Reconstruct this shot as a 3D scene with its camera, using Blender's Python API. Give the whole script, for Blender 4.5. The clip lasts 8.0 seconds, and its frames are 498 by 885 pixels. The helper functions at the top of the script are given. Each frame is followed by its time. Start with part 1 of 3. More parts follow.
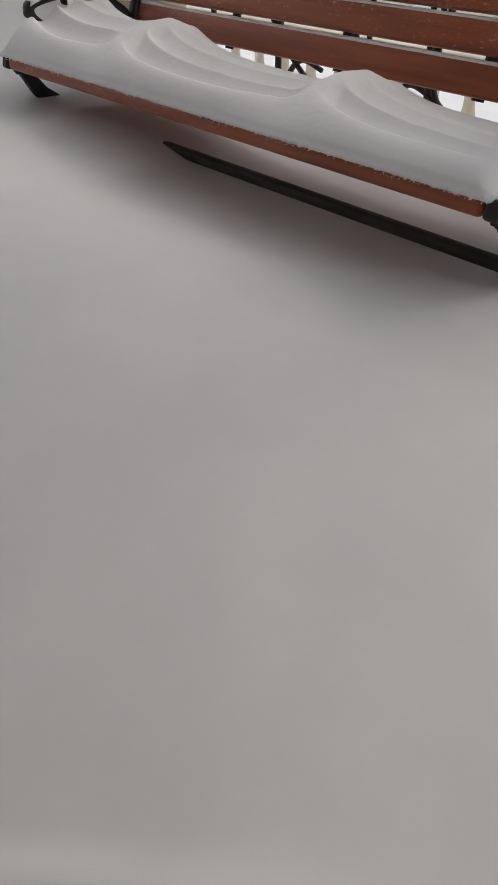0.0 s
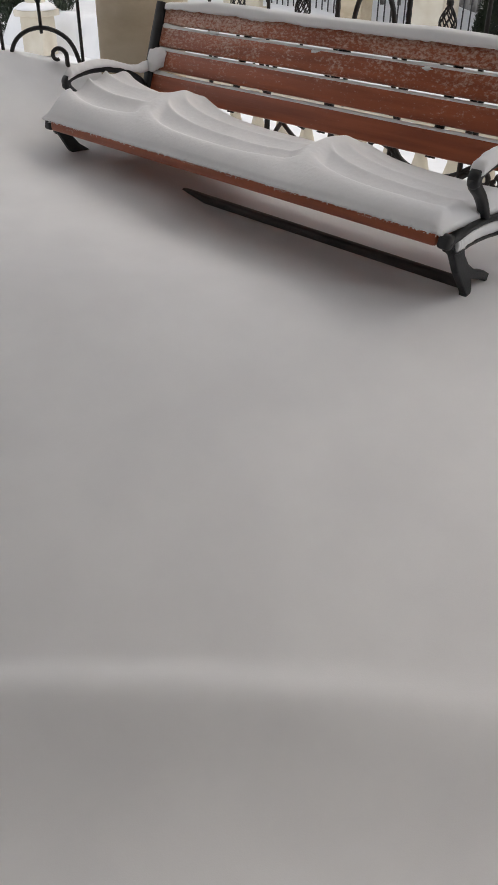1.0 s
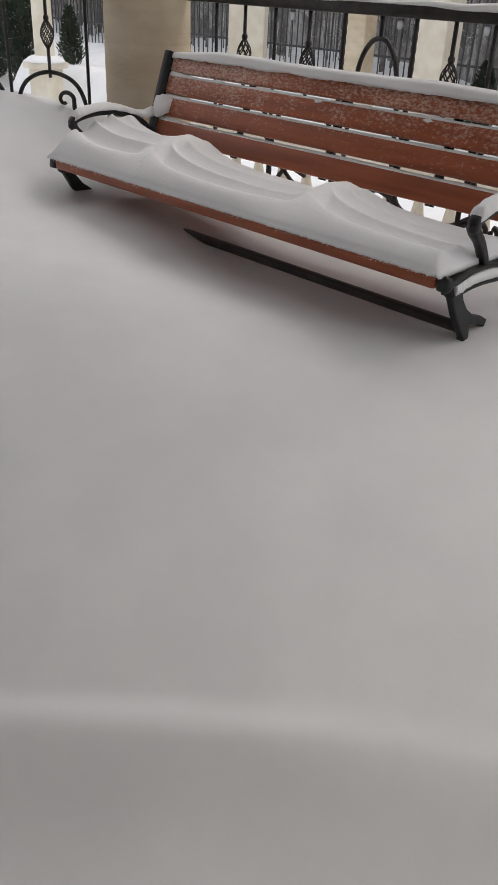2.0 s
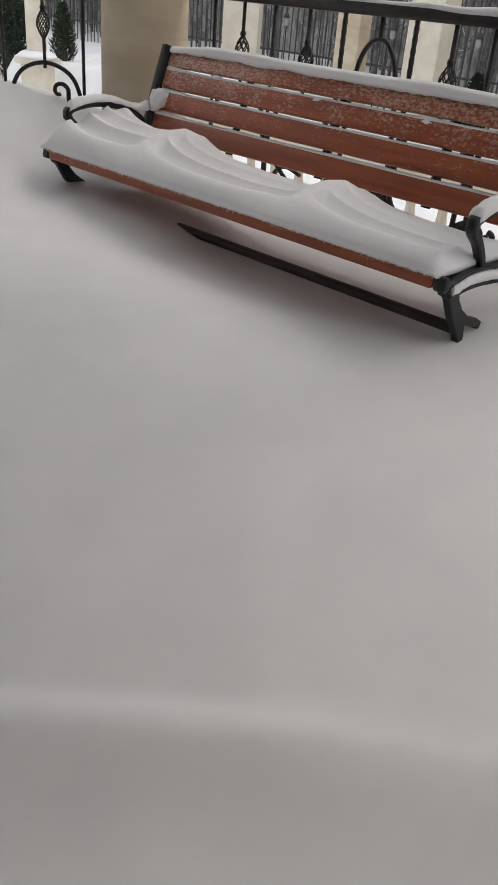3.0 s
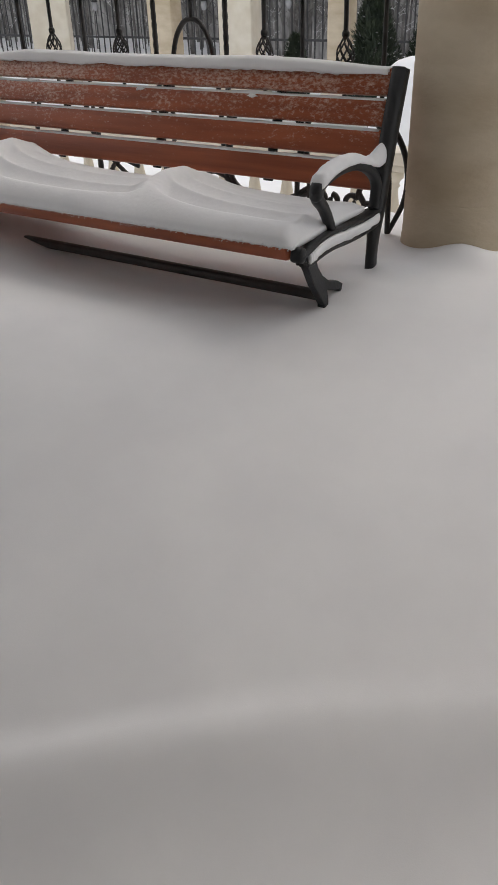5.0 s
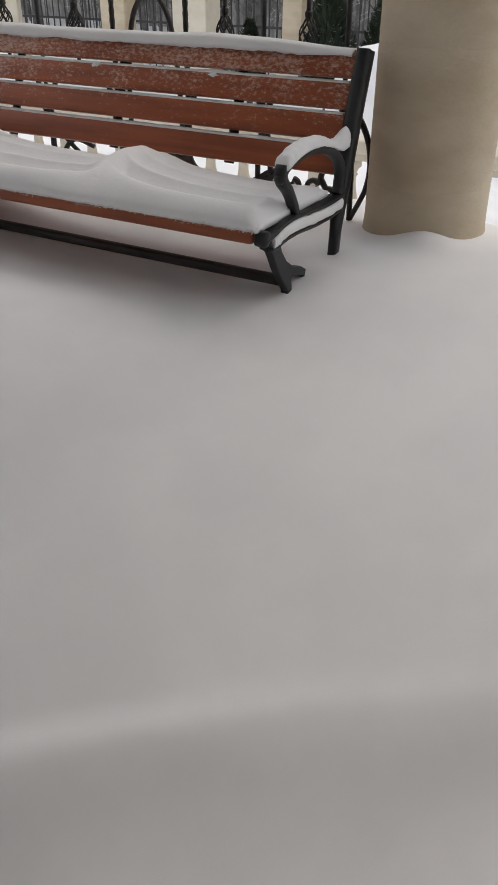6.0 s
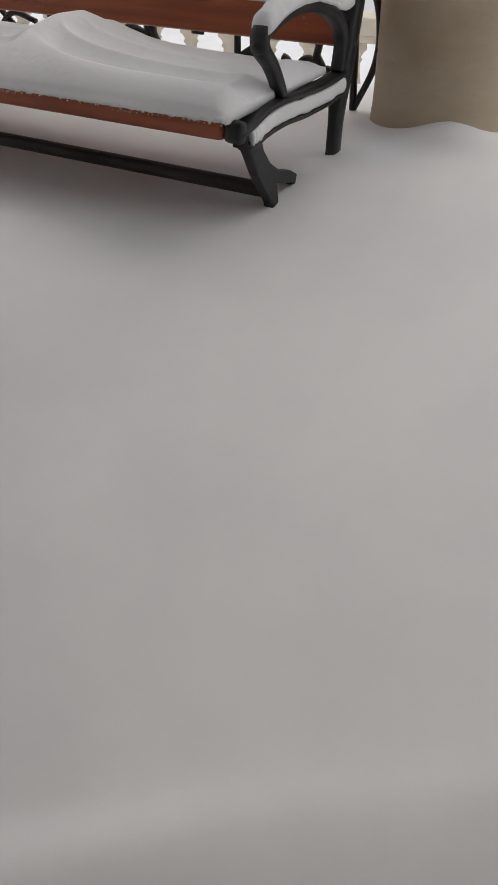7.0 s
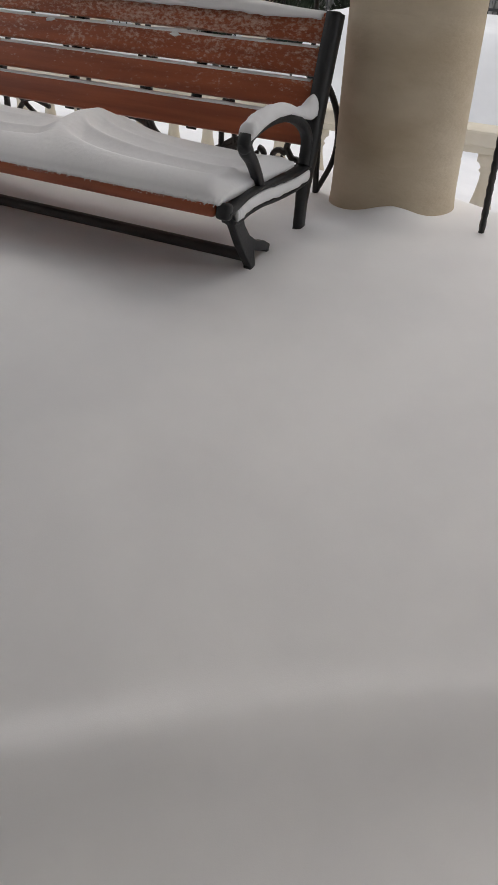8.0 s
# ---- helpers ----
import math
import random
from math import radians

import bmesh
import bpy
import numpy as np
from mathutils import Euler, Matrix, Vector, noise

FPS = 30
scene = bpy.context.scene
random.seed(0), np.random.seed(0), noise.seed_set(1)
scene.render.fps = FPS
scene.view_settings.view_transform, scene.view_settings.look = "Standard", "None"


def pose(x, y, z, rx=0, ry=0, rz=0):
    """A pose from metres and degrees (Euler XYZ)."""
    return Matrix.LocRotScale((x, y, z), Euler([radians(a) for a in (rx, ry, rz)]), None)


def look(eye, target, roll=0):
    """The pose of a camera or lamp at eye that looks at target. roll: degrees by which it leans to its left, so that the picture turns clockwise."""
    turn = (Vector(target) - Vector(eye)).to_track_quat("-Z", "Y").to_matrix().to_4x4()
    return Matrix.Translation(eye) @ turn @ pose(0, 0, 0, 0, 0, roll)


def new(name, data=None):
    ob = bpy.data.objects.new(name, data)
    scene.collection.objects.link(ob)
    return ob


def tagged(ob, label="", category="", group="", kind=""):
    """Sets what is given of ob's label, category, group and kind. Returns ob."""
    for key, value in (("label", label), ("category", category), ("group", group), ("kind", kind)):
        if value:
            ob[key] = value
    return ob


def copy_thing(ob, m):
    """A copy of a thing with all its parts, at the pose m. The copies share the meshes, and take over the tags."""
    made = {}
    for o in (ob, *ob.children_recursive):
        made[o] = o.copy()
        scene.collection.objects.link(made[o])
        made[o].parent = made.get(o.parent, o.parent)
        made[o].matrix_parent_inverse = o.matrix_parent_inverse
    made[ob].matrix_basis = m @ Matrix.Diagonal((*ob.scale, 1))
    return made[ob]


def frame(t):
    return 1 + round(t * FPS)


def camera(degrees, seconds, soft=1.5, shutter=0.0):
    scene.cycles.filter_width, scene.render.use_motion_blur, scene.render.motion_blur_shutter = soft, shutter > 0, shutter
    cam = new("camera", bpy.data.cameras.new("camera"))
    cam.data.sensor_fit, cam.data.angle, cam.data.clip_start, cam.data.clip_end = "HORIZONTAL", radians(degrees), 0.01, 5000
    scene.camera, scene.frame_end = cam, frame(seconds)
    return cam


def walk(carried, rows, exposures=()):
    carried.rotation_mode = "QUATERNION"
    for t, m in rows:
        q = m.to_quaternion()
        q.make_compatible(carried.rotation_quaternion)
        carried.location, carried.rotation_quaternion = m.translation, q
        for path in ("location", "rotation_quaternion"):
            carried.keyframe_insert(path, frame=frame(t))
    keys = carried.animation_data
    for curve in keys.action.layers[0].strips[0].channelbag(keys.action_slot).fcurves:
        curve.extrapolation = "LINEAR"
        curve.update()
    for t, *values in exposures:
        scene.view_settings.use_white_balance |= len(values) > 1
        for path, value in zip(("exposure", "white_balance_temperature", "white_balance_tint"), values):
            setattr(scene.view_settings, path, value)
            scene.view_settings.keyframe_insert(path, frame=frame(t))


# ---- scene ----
cam = camera(35.0, 8.0)
PATH = [
    (0, (0.799, -1.36, 0.961), (-0.4, -0.273, -0.214), 0.3),
    (0.5, (1.099, -1.879, 1.193), (-0.07, -0.698, 0.08), 0.5),
    (1, (1.108, -1.875, 1.185), (-0.056, -0.699, 0.062), 0.5),
    (1.5, (1.108, -1.876, 1.163), (-0.081, -0.67, 0.099), 1.3),
    (3, (1.071, -1.894, 1.095), (-0.096, -0.614, 0.096), 5.1),
    (3.5, (1.079, -1.89, 1.12), (-0.066, -0.596, 0.113), 4.5),
    (4, (1.088, -1.87, 1.136), (-0.047, -0.573, 0.121), 3.5),
    (4.5, (1.1, -1.879, 1.161), (-0.029, -0.587, 0.136), 2.2),
    (5, (1.07, -1.877, 1.124), (0.12, -0.453, 0.089), -2.1),
    (5.2, (1.035, -1.869, 1.101), (0.137, -0.413, 0.066), -0.5),
    (6.3, (1.007, -1.837, 1.083), (0.201, -0.364, -0.003), 0.6),
    (6.5, (0.917, -1.685, 1.031), (0.138, -0.229, -0.098), 1.1),
    (7, (0.826, -1.396, 0.912), (0.045, -0.03, -0.324), -0.7),
    (7.5, (0.787, -1.306, 0.897), (0.054, 0.03, -0.398), 0.2),
    (8, (0.983, -1.773, 1.079), (0.249, -0.288, -0.042), 2.6),
]
walk(cam, [(t, look(eye, target, roll)) for t, eye, target, roll in PATH],
     [(0.0, 0.46), (0.6, 0.61), (5.2, 0.58), (6.5, 0.53), (7.0, 0.50), (7.5, 0.45), (8.0, 0.45)])

# ---- light: overcast winter day, the gazebo roof keeps the zenith off ----
world = bpy.data.worlds.new("sky")
scene.world = world
world.use_nodes = True
wn = world.node_tree.nodes
sky = wn.new("ShaderNodeTexSky")
sky.sky_type = "NISHITA"
sky.sun_disc = False
sky.sun_elevation = radians(54)
sky.sun_rotation = radians(20)
sky.air_density, sky.dust_density, sky.ozone_density = 1.0, 6.0, 1.0
soften = wn.new("ShaderNodeMixRGB")
soften.inputs[0].default_value = 0.75
soften.inputs[2].default_value = (5.30, 5.32, 5.38, 1)
world.node_tree.links.new(sky.outputs[0], soften.inputs[1])
world.node_tree.links.new(soften.outputs[0], wn["Background"].inputs[0])
wn["Background"].inputs[1].default_value = 0.14

sun = new("sun", bpy.data.lights.new("sun", "SUN"))
sun.data.energy, sun.data.angle, sun.data.color = 0.22, radians(60), (1.0, 0.97, 0.93)
sun.matrix_world = look((2, 6, 9), (0, 0, 0))


# ---- materials ----
def material(name, colour, rough=0.6, metal=0.0, colour2=None, scale=8.0, bump=0.0, bump_scale=60.0, detail=6.0, stretch=(1, 1, 1), spread=(0.35, 0.65)):
    m = bpy.data.materials.new(name)
    m.use_nodes = True
    n, l = m.node_tree.nodes, m.node_tree.links
    b = n["Principled BSDF"]
    b.inputs["Roughness"].default_value, b.inputs["Metallic"].default_value = rough, metal
    at = n.new("ShaderNodeTexCoord")
    mp = n.new("ShaderNodeMapping")
    mp.inputs["Scale"].default_value = stretch
    l.new(at.outputs["Object"], mp.inputs[0])
    no = n.new("ShaderNodeTexNoise")
    no.inputs["Scale"].default_value, no.inputs["Detail"].default_value = scale, detail
    l.new(mp.outputs[0], no.inputs["Vector"])
    ra = n.new("ShaderNodeValToRGB")
    ra.color_ramp.elements[0].position, ra.color_ramp.elements[1].position = spread
    ra.color_ramp.elements[0].color = (*colour, 1)
    ra.color_ramp.elements[1].color = (*(colour2 or colour), 1)
    l.new(no.outputs["Fac"], ra.inputs[0])
    l.new(ra.outputs[0], b.inputs["Base Color"])
    if bump:
        nb = n.new("ShaderNodeTexNoise")
        nb.inputs["Scale"].default_value, nb.inputs["Detail"].default_value = bump_scale, 8
        l.new(mp.outputs[0], nb.inputs["Vector"])
        bp = n.new("ShaderNodeBump")
        bp.inputs["Strength"].default_value, bp.inputs["Distance"].default_value = bump, 0.01
        l.new(nb.outputs["Fac"], bp.inputs["Height"])
        l.new(bp.outputs[0], b.inputs["Normal"])
    return m


SNOW = material("snow", (0.80, 0.80, 0.81), 0.75, 0, (0.86, 0.86, 0.865), 3.0, 0.05, 420.0)
SNOW.node_tree.nodes["Principled BSDF"].inputs["Specular IOR Level"].default_value = 0.15
IRON = material("black_iron", (0.009, 0.010, 0.011), 0.48, 0.0, (0.018, 0.019, 0.021), 14.0, 0.10, 120.0)
BARIRON = material("bar_iron", (0.022, 0.017, 0.016), 0.55, 0.0, (0.04, 0.032, 0.03), 10.0, 0.25, 90.0)
RAILIRON = material("railing_iron", (0.012, 0.011, 0.011), 0.5, 0.0, (0.03, 0.026, 0.024), 20.0, 0.3, 90.0)
STONE = material("cream_plaster", (0.46, 0.375, 0.26), 0.85, 0, (0.62, 0.535, 0.405), 2.6, 0.25, 45.0, stretch=(1, 1, 2.2))
PALESTONE = material("pale_stone", (0.60, 0.54, 0.43), 0.85, 0, (0.70, 0.65, 0.55), 4.0, 0.2, 50.0)
ROOFING = material("roof_boards", (0.72, 0.71, 0.70), 0.7, 0, (0.79, 0.78, 0.77), 3.0)
# for the two added, unseen walls; its grey sets their bounce onto the snow
SHADEWALL = material("shade_wall", (0.59, 0.58, 0.57), 0.85, 0, (0.66, 0.65, 0.635), 3.0, 0.2, 40.0)
PAVING = material("paving", (0.25, 0.22, 0.2), 0.8, 0, (0.33, 0.3, 0.27), 6.0)
NEEDLES = material("conifer_needles", (0.018, 0.028, 0.018), 0.7, 0, (0.04, 0.055, 0.03), 9.0)
BARK = material("bark", (0.10, 0.093, 0.088), 0.9, 0, (0.24, 0.23, 0.22), 5.0)
FENCEIRON = material("fence_iron", (0.035, 0.035, 0.037), 0.6, 0, (0.055, 0.055, 0.057), 5.0)
WOODS = material("distant_woods", (0.19, 0.182, 0.175), 1.0, 0, (0.62, 0.605, 0.59), 2.2, stretch=(2.4, 1, 0.9), detail=12.0, spread=(0.38, 0.72))
GLASS = material("lantern_glass", (0.26, 0.27, 0.28), 0.25, 0, (0.36, 0.36, 0.37), 4.0)


def wood_material():
    """Red-brown varnished wood; wind-blown snow grains stick to it in patches."""
    m = material("varnished_wood", (0.25, 0.058, 0.022), 0.42, 0, (0.39, 0.098, 0.036), 5.0, 0.12, 30.0, stretch=(0.35, 6, 6))
    n, l = m.node_tree.nodes, m.node_tree.links
    b = n["Principled BSDF"]
    ramp = n["Color Ramp"]
    at = n["Texture Coordinate"]
    fine = n.new("ShaderNodeTexNoise")
    fine.inputs["Scale"].default_value, fine.inputs["Detail"].default_value, fine.inputs["Roughness"].default_value = 115.0, 5.0, 0.66
    fm = n.new("ShaderNodeMapping")
    fm.inputs["Scale"].default_value = (0.55, 1, 1)
    fm.inputs["Rotation"].default_value = (0, 0.35, 0)
    l.new(at.outputs["Object"], fm.inputs[0])
    l.new(fm.outputs[0], fine.inputs["Vector"])
    wide = n.new("ShaderNodeTexNoise")
    wide.inputs["Scale"].default_value, wide.inputs["Detail"].default_value = 7.0, 5.0
    l.new(at.outputs["Object"], wide.inputs["Vector"])
    # boards higher up the back caught more of the drifting snow
    xyz = n.new("ShaderNodeSeparateXYZ")
    l.new(at.outputs["Object"], xyz.inputs[0])
    up = n.new("ShaderNodeMapRange")
    up.inputs["From Min"].default_value, up.inputs["From Max"].default_value = 0.52, 0.82
    up.inputs["To Min"].default_value, up.inputs["To Max"].default_value = -0.10, 0.14
    l.new(xyz.outputs["Z"], up.inputs["Value"])
    a1 = n.new("ShaderNodeMath")
    a1.operation = "MULTIPLY_ADD"
    a1.inputs[1].default_value = 0.38
    l.new(wide.outputs["Fac"], a1.inputs[0])
    far = n.new("ShaderNodeMapRange")
    far.inputs["From Min"].default_value, far.inputs["From Max"].default_value = -1.2, -1.8
    far.inputs["To Min"].default_value, far.inputs["To Max"].default_value = 0.0, 0.07
    l.new(xyz.outputs["X"], far.inputs["Value"])
    a0 = n.new("ShaderNodeMath")
    a0.operation = "ADD"
    l.new(up.outputs[0], a0.inputs[0])
    l.new(far.outputs[0], a0.inputs[1])
    l.new(a0.outputs[0], a1.inputs[2])
    a2 = n.new("ShaderNodeMath")
    a2.operation = "ADD"
    l.new(fine.outputs["Fac"], a2.inputs[0])
    l.new(a1.outputs[0], a2.inputs[1])
    mask = n.new("ShaderNodeMapRange")
    mask.inputs["From Min"].default_value, mask.inputs["From Max"].default_value = 0.765, 0.96
    l.new(a2.outputs[0], mask.inputs["Value"])
    mix = n.new("ShaderNodeMixRGB")
    mix.inputs[2].default_value = (0.56, 0.37, 0.29, 1)
    l.new(mask.outputs[0], mix.inputs[0])
    l.new(ramp.outputs[0], mix.inputs[1])
    l.new(mix.outputs[0], b.inputs["Base Color"])
    return m


WOOD = wood_material()


# ---- shaping helpers ----
def part(name, bm, mat, parent=None, label="", smooth=True):
    me = bpy.data.meshes.new(name)
    bm.normal_update()
    bm.to_mesh(me)
    bm.free()
    me.materials.append(mat)
    if smooth:
        for p in me.polygons:
            p.use_smooth = True
    ob = new(name, me)
    if parent:
        ob.parent = parent
    if label:
        ob["label"] = label
    return ob


def raw(name, verts, faces, mat, parent=None, label="", smooth=True):
    me = bpy.data.meshes.new(name)
    me.from_pydata([tuple(v) for v in verts], [], faces)
    me.materials.append(mat)
    if smooth:
        me.polygons.foreach_set("use_smooth", [True] * len(me.polygons))
    me.update()
    ob = new(name, me)
    if parent:
        ob.parent = parent
    if label:
        ob["label"] = label
    return ob


def block(bm, size, m, bevel=0.0, seg=2):
    g = bmesh.ops.create_cube(bm, size=1.0, matrix=m @ Matrix.Diagonal((*size, 1)))
    if bevel:
        edges = list({e for v in g["verts"] for e in v.link_edges})
        bmesh.ops.bevel(bm, geom=edges, offset=bevel, segments=seg, affect="EDGES", profile=0.5)
    return bm


def spline(points, n=8):
    """A smooth line through the points."""
    p = [Vector(q) for q in points]
    p = [2 * p[0] - p[1], *p, 2 * p[-1] - p[-2]]
    out = []
    for i in range(1, len(p) - 2):
        a, b, c, d = p[i - 1:i + 3]
        for k in range(n):
            t = k / n
            out.append(0.5 * (2 * b + (c - a) * t + (2 * a - 5 * b + 4 * c - d) * t * t + (3 * b - a - 3 * c + d) * t ** 3))
    out.append(p[-2])
    return out


def sweep(bm, line, half_w, half_h, side=(1, 0, 0), sides=8, square=False, taper=None, twist=0.0):
    """A bar along a line: half_w across `side`, half_h across the other way. taper: factor along the line."""
    line = [Vector(q) for q in line]
    rings = []
    for i, q in enumerate(line):
        d = (line[min(i + 1, len(line) - 1)] - line[max(i - 1, 0)]).normalized()
        s = Vector(side)
        s = (s - d * s.dot(d))
        s = s.normalized() if s.length > 1e-4 else d.orthogonal().normalized()
        u = d.cross(s)
        f = taper(i / (len(line) - 1)) if taper else 1.0
        ring = []
        for k in range(sides):
            a = 2 * math.pi * (k + 0.5) / sides + twist * i
            c, e = math.cos(a), math.sin(a)
            if square:
                k2 = max(abs(c), abs(e))
                r = (abs(c / k2) ** 6 + abs(e / k2) ** 6) ** (1 / 6)
                c, e = c / k2 / r * 1.03, e / k2 / r * 1.03
            ring.append(bm.verts.new(q + s * (half_w * f * c) + u * (half_h * f * e)))
        rings.append(ring)
    for a, b in zip(rings, rings[1:]):
        for k in range(sides):
            bm.faces.new((a[k], a[(k + 1) % sides], b[(k + 1) % sides], b[k]))
    bm.faces.new(rings[0][::-1])
    bm.faces.new(rings[-1])
    return bm


def lathe(bm, profile, centre=(0, 0, 0), n=32):
    cx, cy, cz = centre
    rings = [[bm.verts.new((cx + r * math.cos(2 * math.pi * k / n), cy + r * math.sin(2 * math.pi * k / n), cz + z)) for k in range(n)] for r, z in profile]
    for a, b in zip(rings, rings[1:]):
        for k in range(n):
            bm.faces.new((a[k], a[(k + 1) % n], b[(k + 1) % n], b[k]))
    bm.faces.new(rings[0][::-1])
    bm.faces.new(rings[-1])
    return bm


def empty(name, where=(0, 0, 0)):
    ob = new(name)
    ob.location = where
    return ob


def smooth01(t):
    t = np.clip(t, 0, 1)
    return t * t * (3 - 2 * t)


# ---- plan ----
BENCH_L = 1.95
SEAT_Z = 0.43
COL_R, COL_L = Vector((0.17, 0.90, 0)), Vector((-2.30, 0.80, 0))
RAIL_R, RAIL_L = Vector((0.17, 0.885, 0)), Vector((-2.28, 0.885, 0))
COL_RAD = 0.210
CENTRE = Vector((-1.0, -2.2, 0))
OUT_Z = -0.62


def back_y(z):
    """The front of the backrest at a height."""
    return 0.508 + (z - 0.43) * 0.37


# ---- ground: one sheet of snow, inside the gazebo and out to the horizon ----
def snow_height(x, y):
    ang = np.arctan2(y - CENTRE.y, x - CENTRE.x)
    r = np.hypot(x - CENTRE.x, y - CENTRE.y)
    wedge = math.pi / 4
    off = math.atan2(COL_R.y - CENTRE.y, COL_R.x - CENTRE.x)
    local = np.mod(ang - off, wedge) - wedge / 2
    apothem = r * np.cos(local)
    inside = 0.235 + 0.02 * smooth01((-x) / 1.8)
    # drift that climbs towards the bay beside the bench
    inside = inside + 0.36 * smooth01((-1.75 - x) / 1.25) * smooth01((y + 2.6) / 1.6)
    inside = inside + 0.020 * np.exp(-(((x + 2.0) / 0.5) ** 2 + ((y + 0.25) / 0.5) ** 2))
    inside = inside + 0.036 * smooth01((-1.0 - x) / 0.35) * (1 - smooth01((-1.65 - x) / 0.2)) * np.exp(-((y - 0.15) / 0.35) ** 2)
    # wind scoop under and in front of the bench
    inside = inside - 0.027 * np.exp(-(((x + 0.55) / 0.75) ** 2 + ((y - 0.12) / 0.30) ** 2))
    inside = inside + 0.014 * np.exp(-(((x - 0.06) / 0.07) ** 2 + ((y - 0.52) / 0.08) ** 2))
    inside = inside + 0.018 * np.exp(-(((x - 0.04) / 0.10) ** 2 + ((y - 0.30) / 0.10) ** 2))
    inside = inside + 0.030 * np.exp(-(((x - 0.20) / 0.22) ** 2 + ((y - 0.74) / 0.16) ** 2)) + 0.035 * np.exp(-(((x - 0.24) / 0.10) ** 2 + ((y - 0.69) / 0.07) ** 2))
    inside = inside + 0.05 * smooth01((y - 0.45) / 0.5) * smooth01((x - 0.2) / 0.5)
    # the snow runs down over the buried entrance steps, with a wind-cut ridge part of the way
    d = (x - 0.43) * -0.643 + (y + 1.05) * 0.766
    e = (x - 0.43) * 0.766 + (y + 1.05) * 0.643
    d = d + 0.10 * e * e + 0.002
    inside = inside - 0.42 * np.clip(1 - d / 1.28, 0, 1) ** 1.4
    soft = 0.03 + 0.04 * smooth01((e + 0.1) / 0.5)
    edge = 0.004 + 0.036 * smooth01((e + 0.30) / 0.6)
    flank = 0.066 - d
    flank = 0.5 * (flank + np.sqrt(flank * flank + edge * edge))
    inside = inside + 0.55 * np.minimum(flank, 0.066)
    fall = np.sqrt(d * d + soft * soft) * 0.5 - d * 0.5
    inside = inside - 0.24 * np.tanh(fall * 1.0 / 0.24)
    inside = inside + 0.006 * np.sin(2.1 * x + 1.3 * y) + 0.004 * np.sin(5.0 * y - 3.1 * x + 1)
    outside = OUT_Z + 0.10 * np.sin(0.5 * x + 0.3) * np.cos(0.6 * y) + 0.05 * np.sin(1.7 * x + y) + (0.06 - 0.40 * smooth01((x + 11.5) / 2.5) * smooth01((1.0 - x) / 3)) * smooth01((y - 5) / 6)
    lip = smooth01((apothem - 3.06 - 0.26 * smooth01((x + 1.9) / 0.6)) / 0.35)
    return inside * (1 - lip) + outside * lip


def axis(a, b, step, far):
    core = list(np.arange(a, b, step))
    up, s = [core[-1]], step
    while up[-1] < far:
        s *= 1.12
        up.append(up[-1] + s)
    down, s = [core[0]], step
    while down[-1] > -far:
        s *= 1.12
        down.append(down[-1] - s)
    return np.array(down[:0:-1] + core + up[1:])


gx, gy = axis(-4.4, 2.0, 0.022, 300.0), axis(-2.6, 1.5, 0.022, 300.0)
X, Y = np.meshgrid(gx, gy)
Z = snow_height(X, Y)
nx, ny = len(gx), len(gy)
idx = np.arange(nx * ny).reshape(ny, nx)
quads = np.stack([idx[:-1, :-1], idx[:-1, 1:], idx[1:, 1:], idx[1:, :-1]], -1).reshape(-1, 4)
ground = raw("ground", np.stack([X, Y, Z], -1).reshape(-1, 3).tolist(), quads.tolist(), SNOW)
tagged(ground, "deep smooth wind-packed snow drifted across the gazebo floor and garden", "snow", kind="structure")


# ---- gazebo: floor, columns, roof ----
def octagon(radius, z):
    off = math.atan2(COL_R.y - CENTRE.y, COL_R.x - CENTRE.x)
    return [Vector((CENTRE.x + radius * math.cos(off + k * math.pi / 4), CENTRE.y + radius * math.sin(off + k * math.pi / 4), z)) for k in range(8)]


def slab(name, radius, z0, z1, mat, label, category, cut=False):
    bm = bmesh.new()
    lo, hi = [bm.verts.new(v) for v in octagon(radius, z0)], [bm.verts.new(v) for v in octagon(radius, z1)]
    for k in range(8):
        bm.faces.new((lo[k], lo[(k + 1) % 8], hi[(k + 1) % 8], hi[k]))
    bm.faces.new(lo[::-1])
    bm.faces.new(hi)
    if cut:
        cuts = bmesh.ops.bisect_plane(bm, geom=bm.verts[:] + bm.edges[:] + bm.faces[:], plane_co=(0.43 - 0.643 * 0.8, -1.05 + 0.766 * 0.8, 0), plane_no=(-0.643, 0.766, 0), clear_inner=True)
        bmesh.ops.contextual_create(bm, geom=[g for g in cuts["geom_cut"] if isinstance(g, bmesh.types.BMEdge)])
    return tagged(part(name, bm, mat, smooth=False), label, category, kind="structure")


slab("floor", 3.55, -0.70, -0.03, PAVING, "raised stone floor of the gazebo under the snow", "floor", True)
slab("entrance_landing", 3.5, -0.90, -0.66, PAVING, "low stone landing of the gazebo entrance under the snow", "floor")
slab("ceiling", 3.75, 3.05, 3.25, ROOFING, "plain boarded underside of the gazebo roof", "ceiling")


# unseen wall, added to keep light from behind off the near snow
bm = block(bmesh.new(), (12.0, 0.3, 4.2), pose(-0.6, -3.35, 1.0))
tagged(part("shade_wall_south", bm, SHADEWALL, smooth=False), "plain grey unseen wall added behind the gazebo to shade the near snow", "wall", kind="structure")


# second unseen wall, added to darken the floor snow at the right
bm = block(bmesh.new(), (0.3, 3.2, 4.2), pose(3.0, -1.6, 1.0))
tagged(part("shade_wall_east", bm, SHADEWALL, smooth=False), "plain grey unseen wall added to darken the snow on the right", "wall", kind="structure")


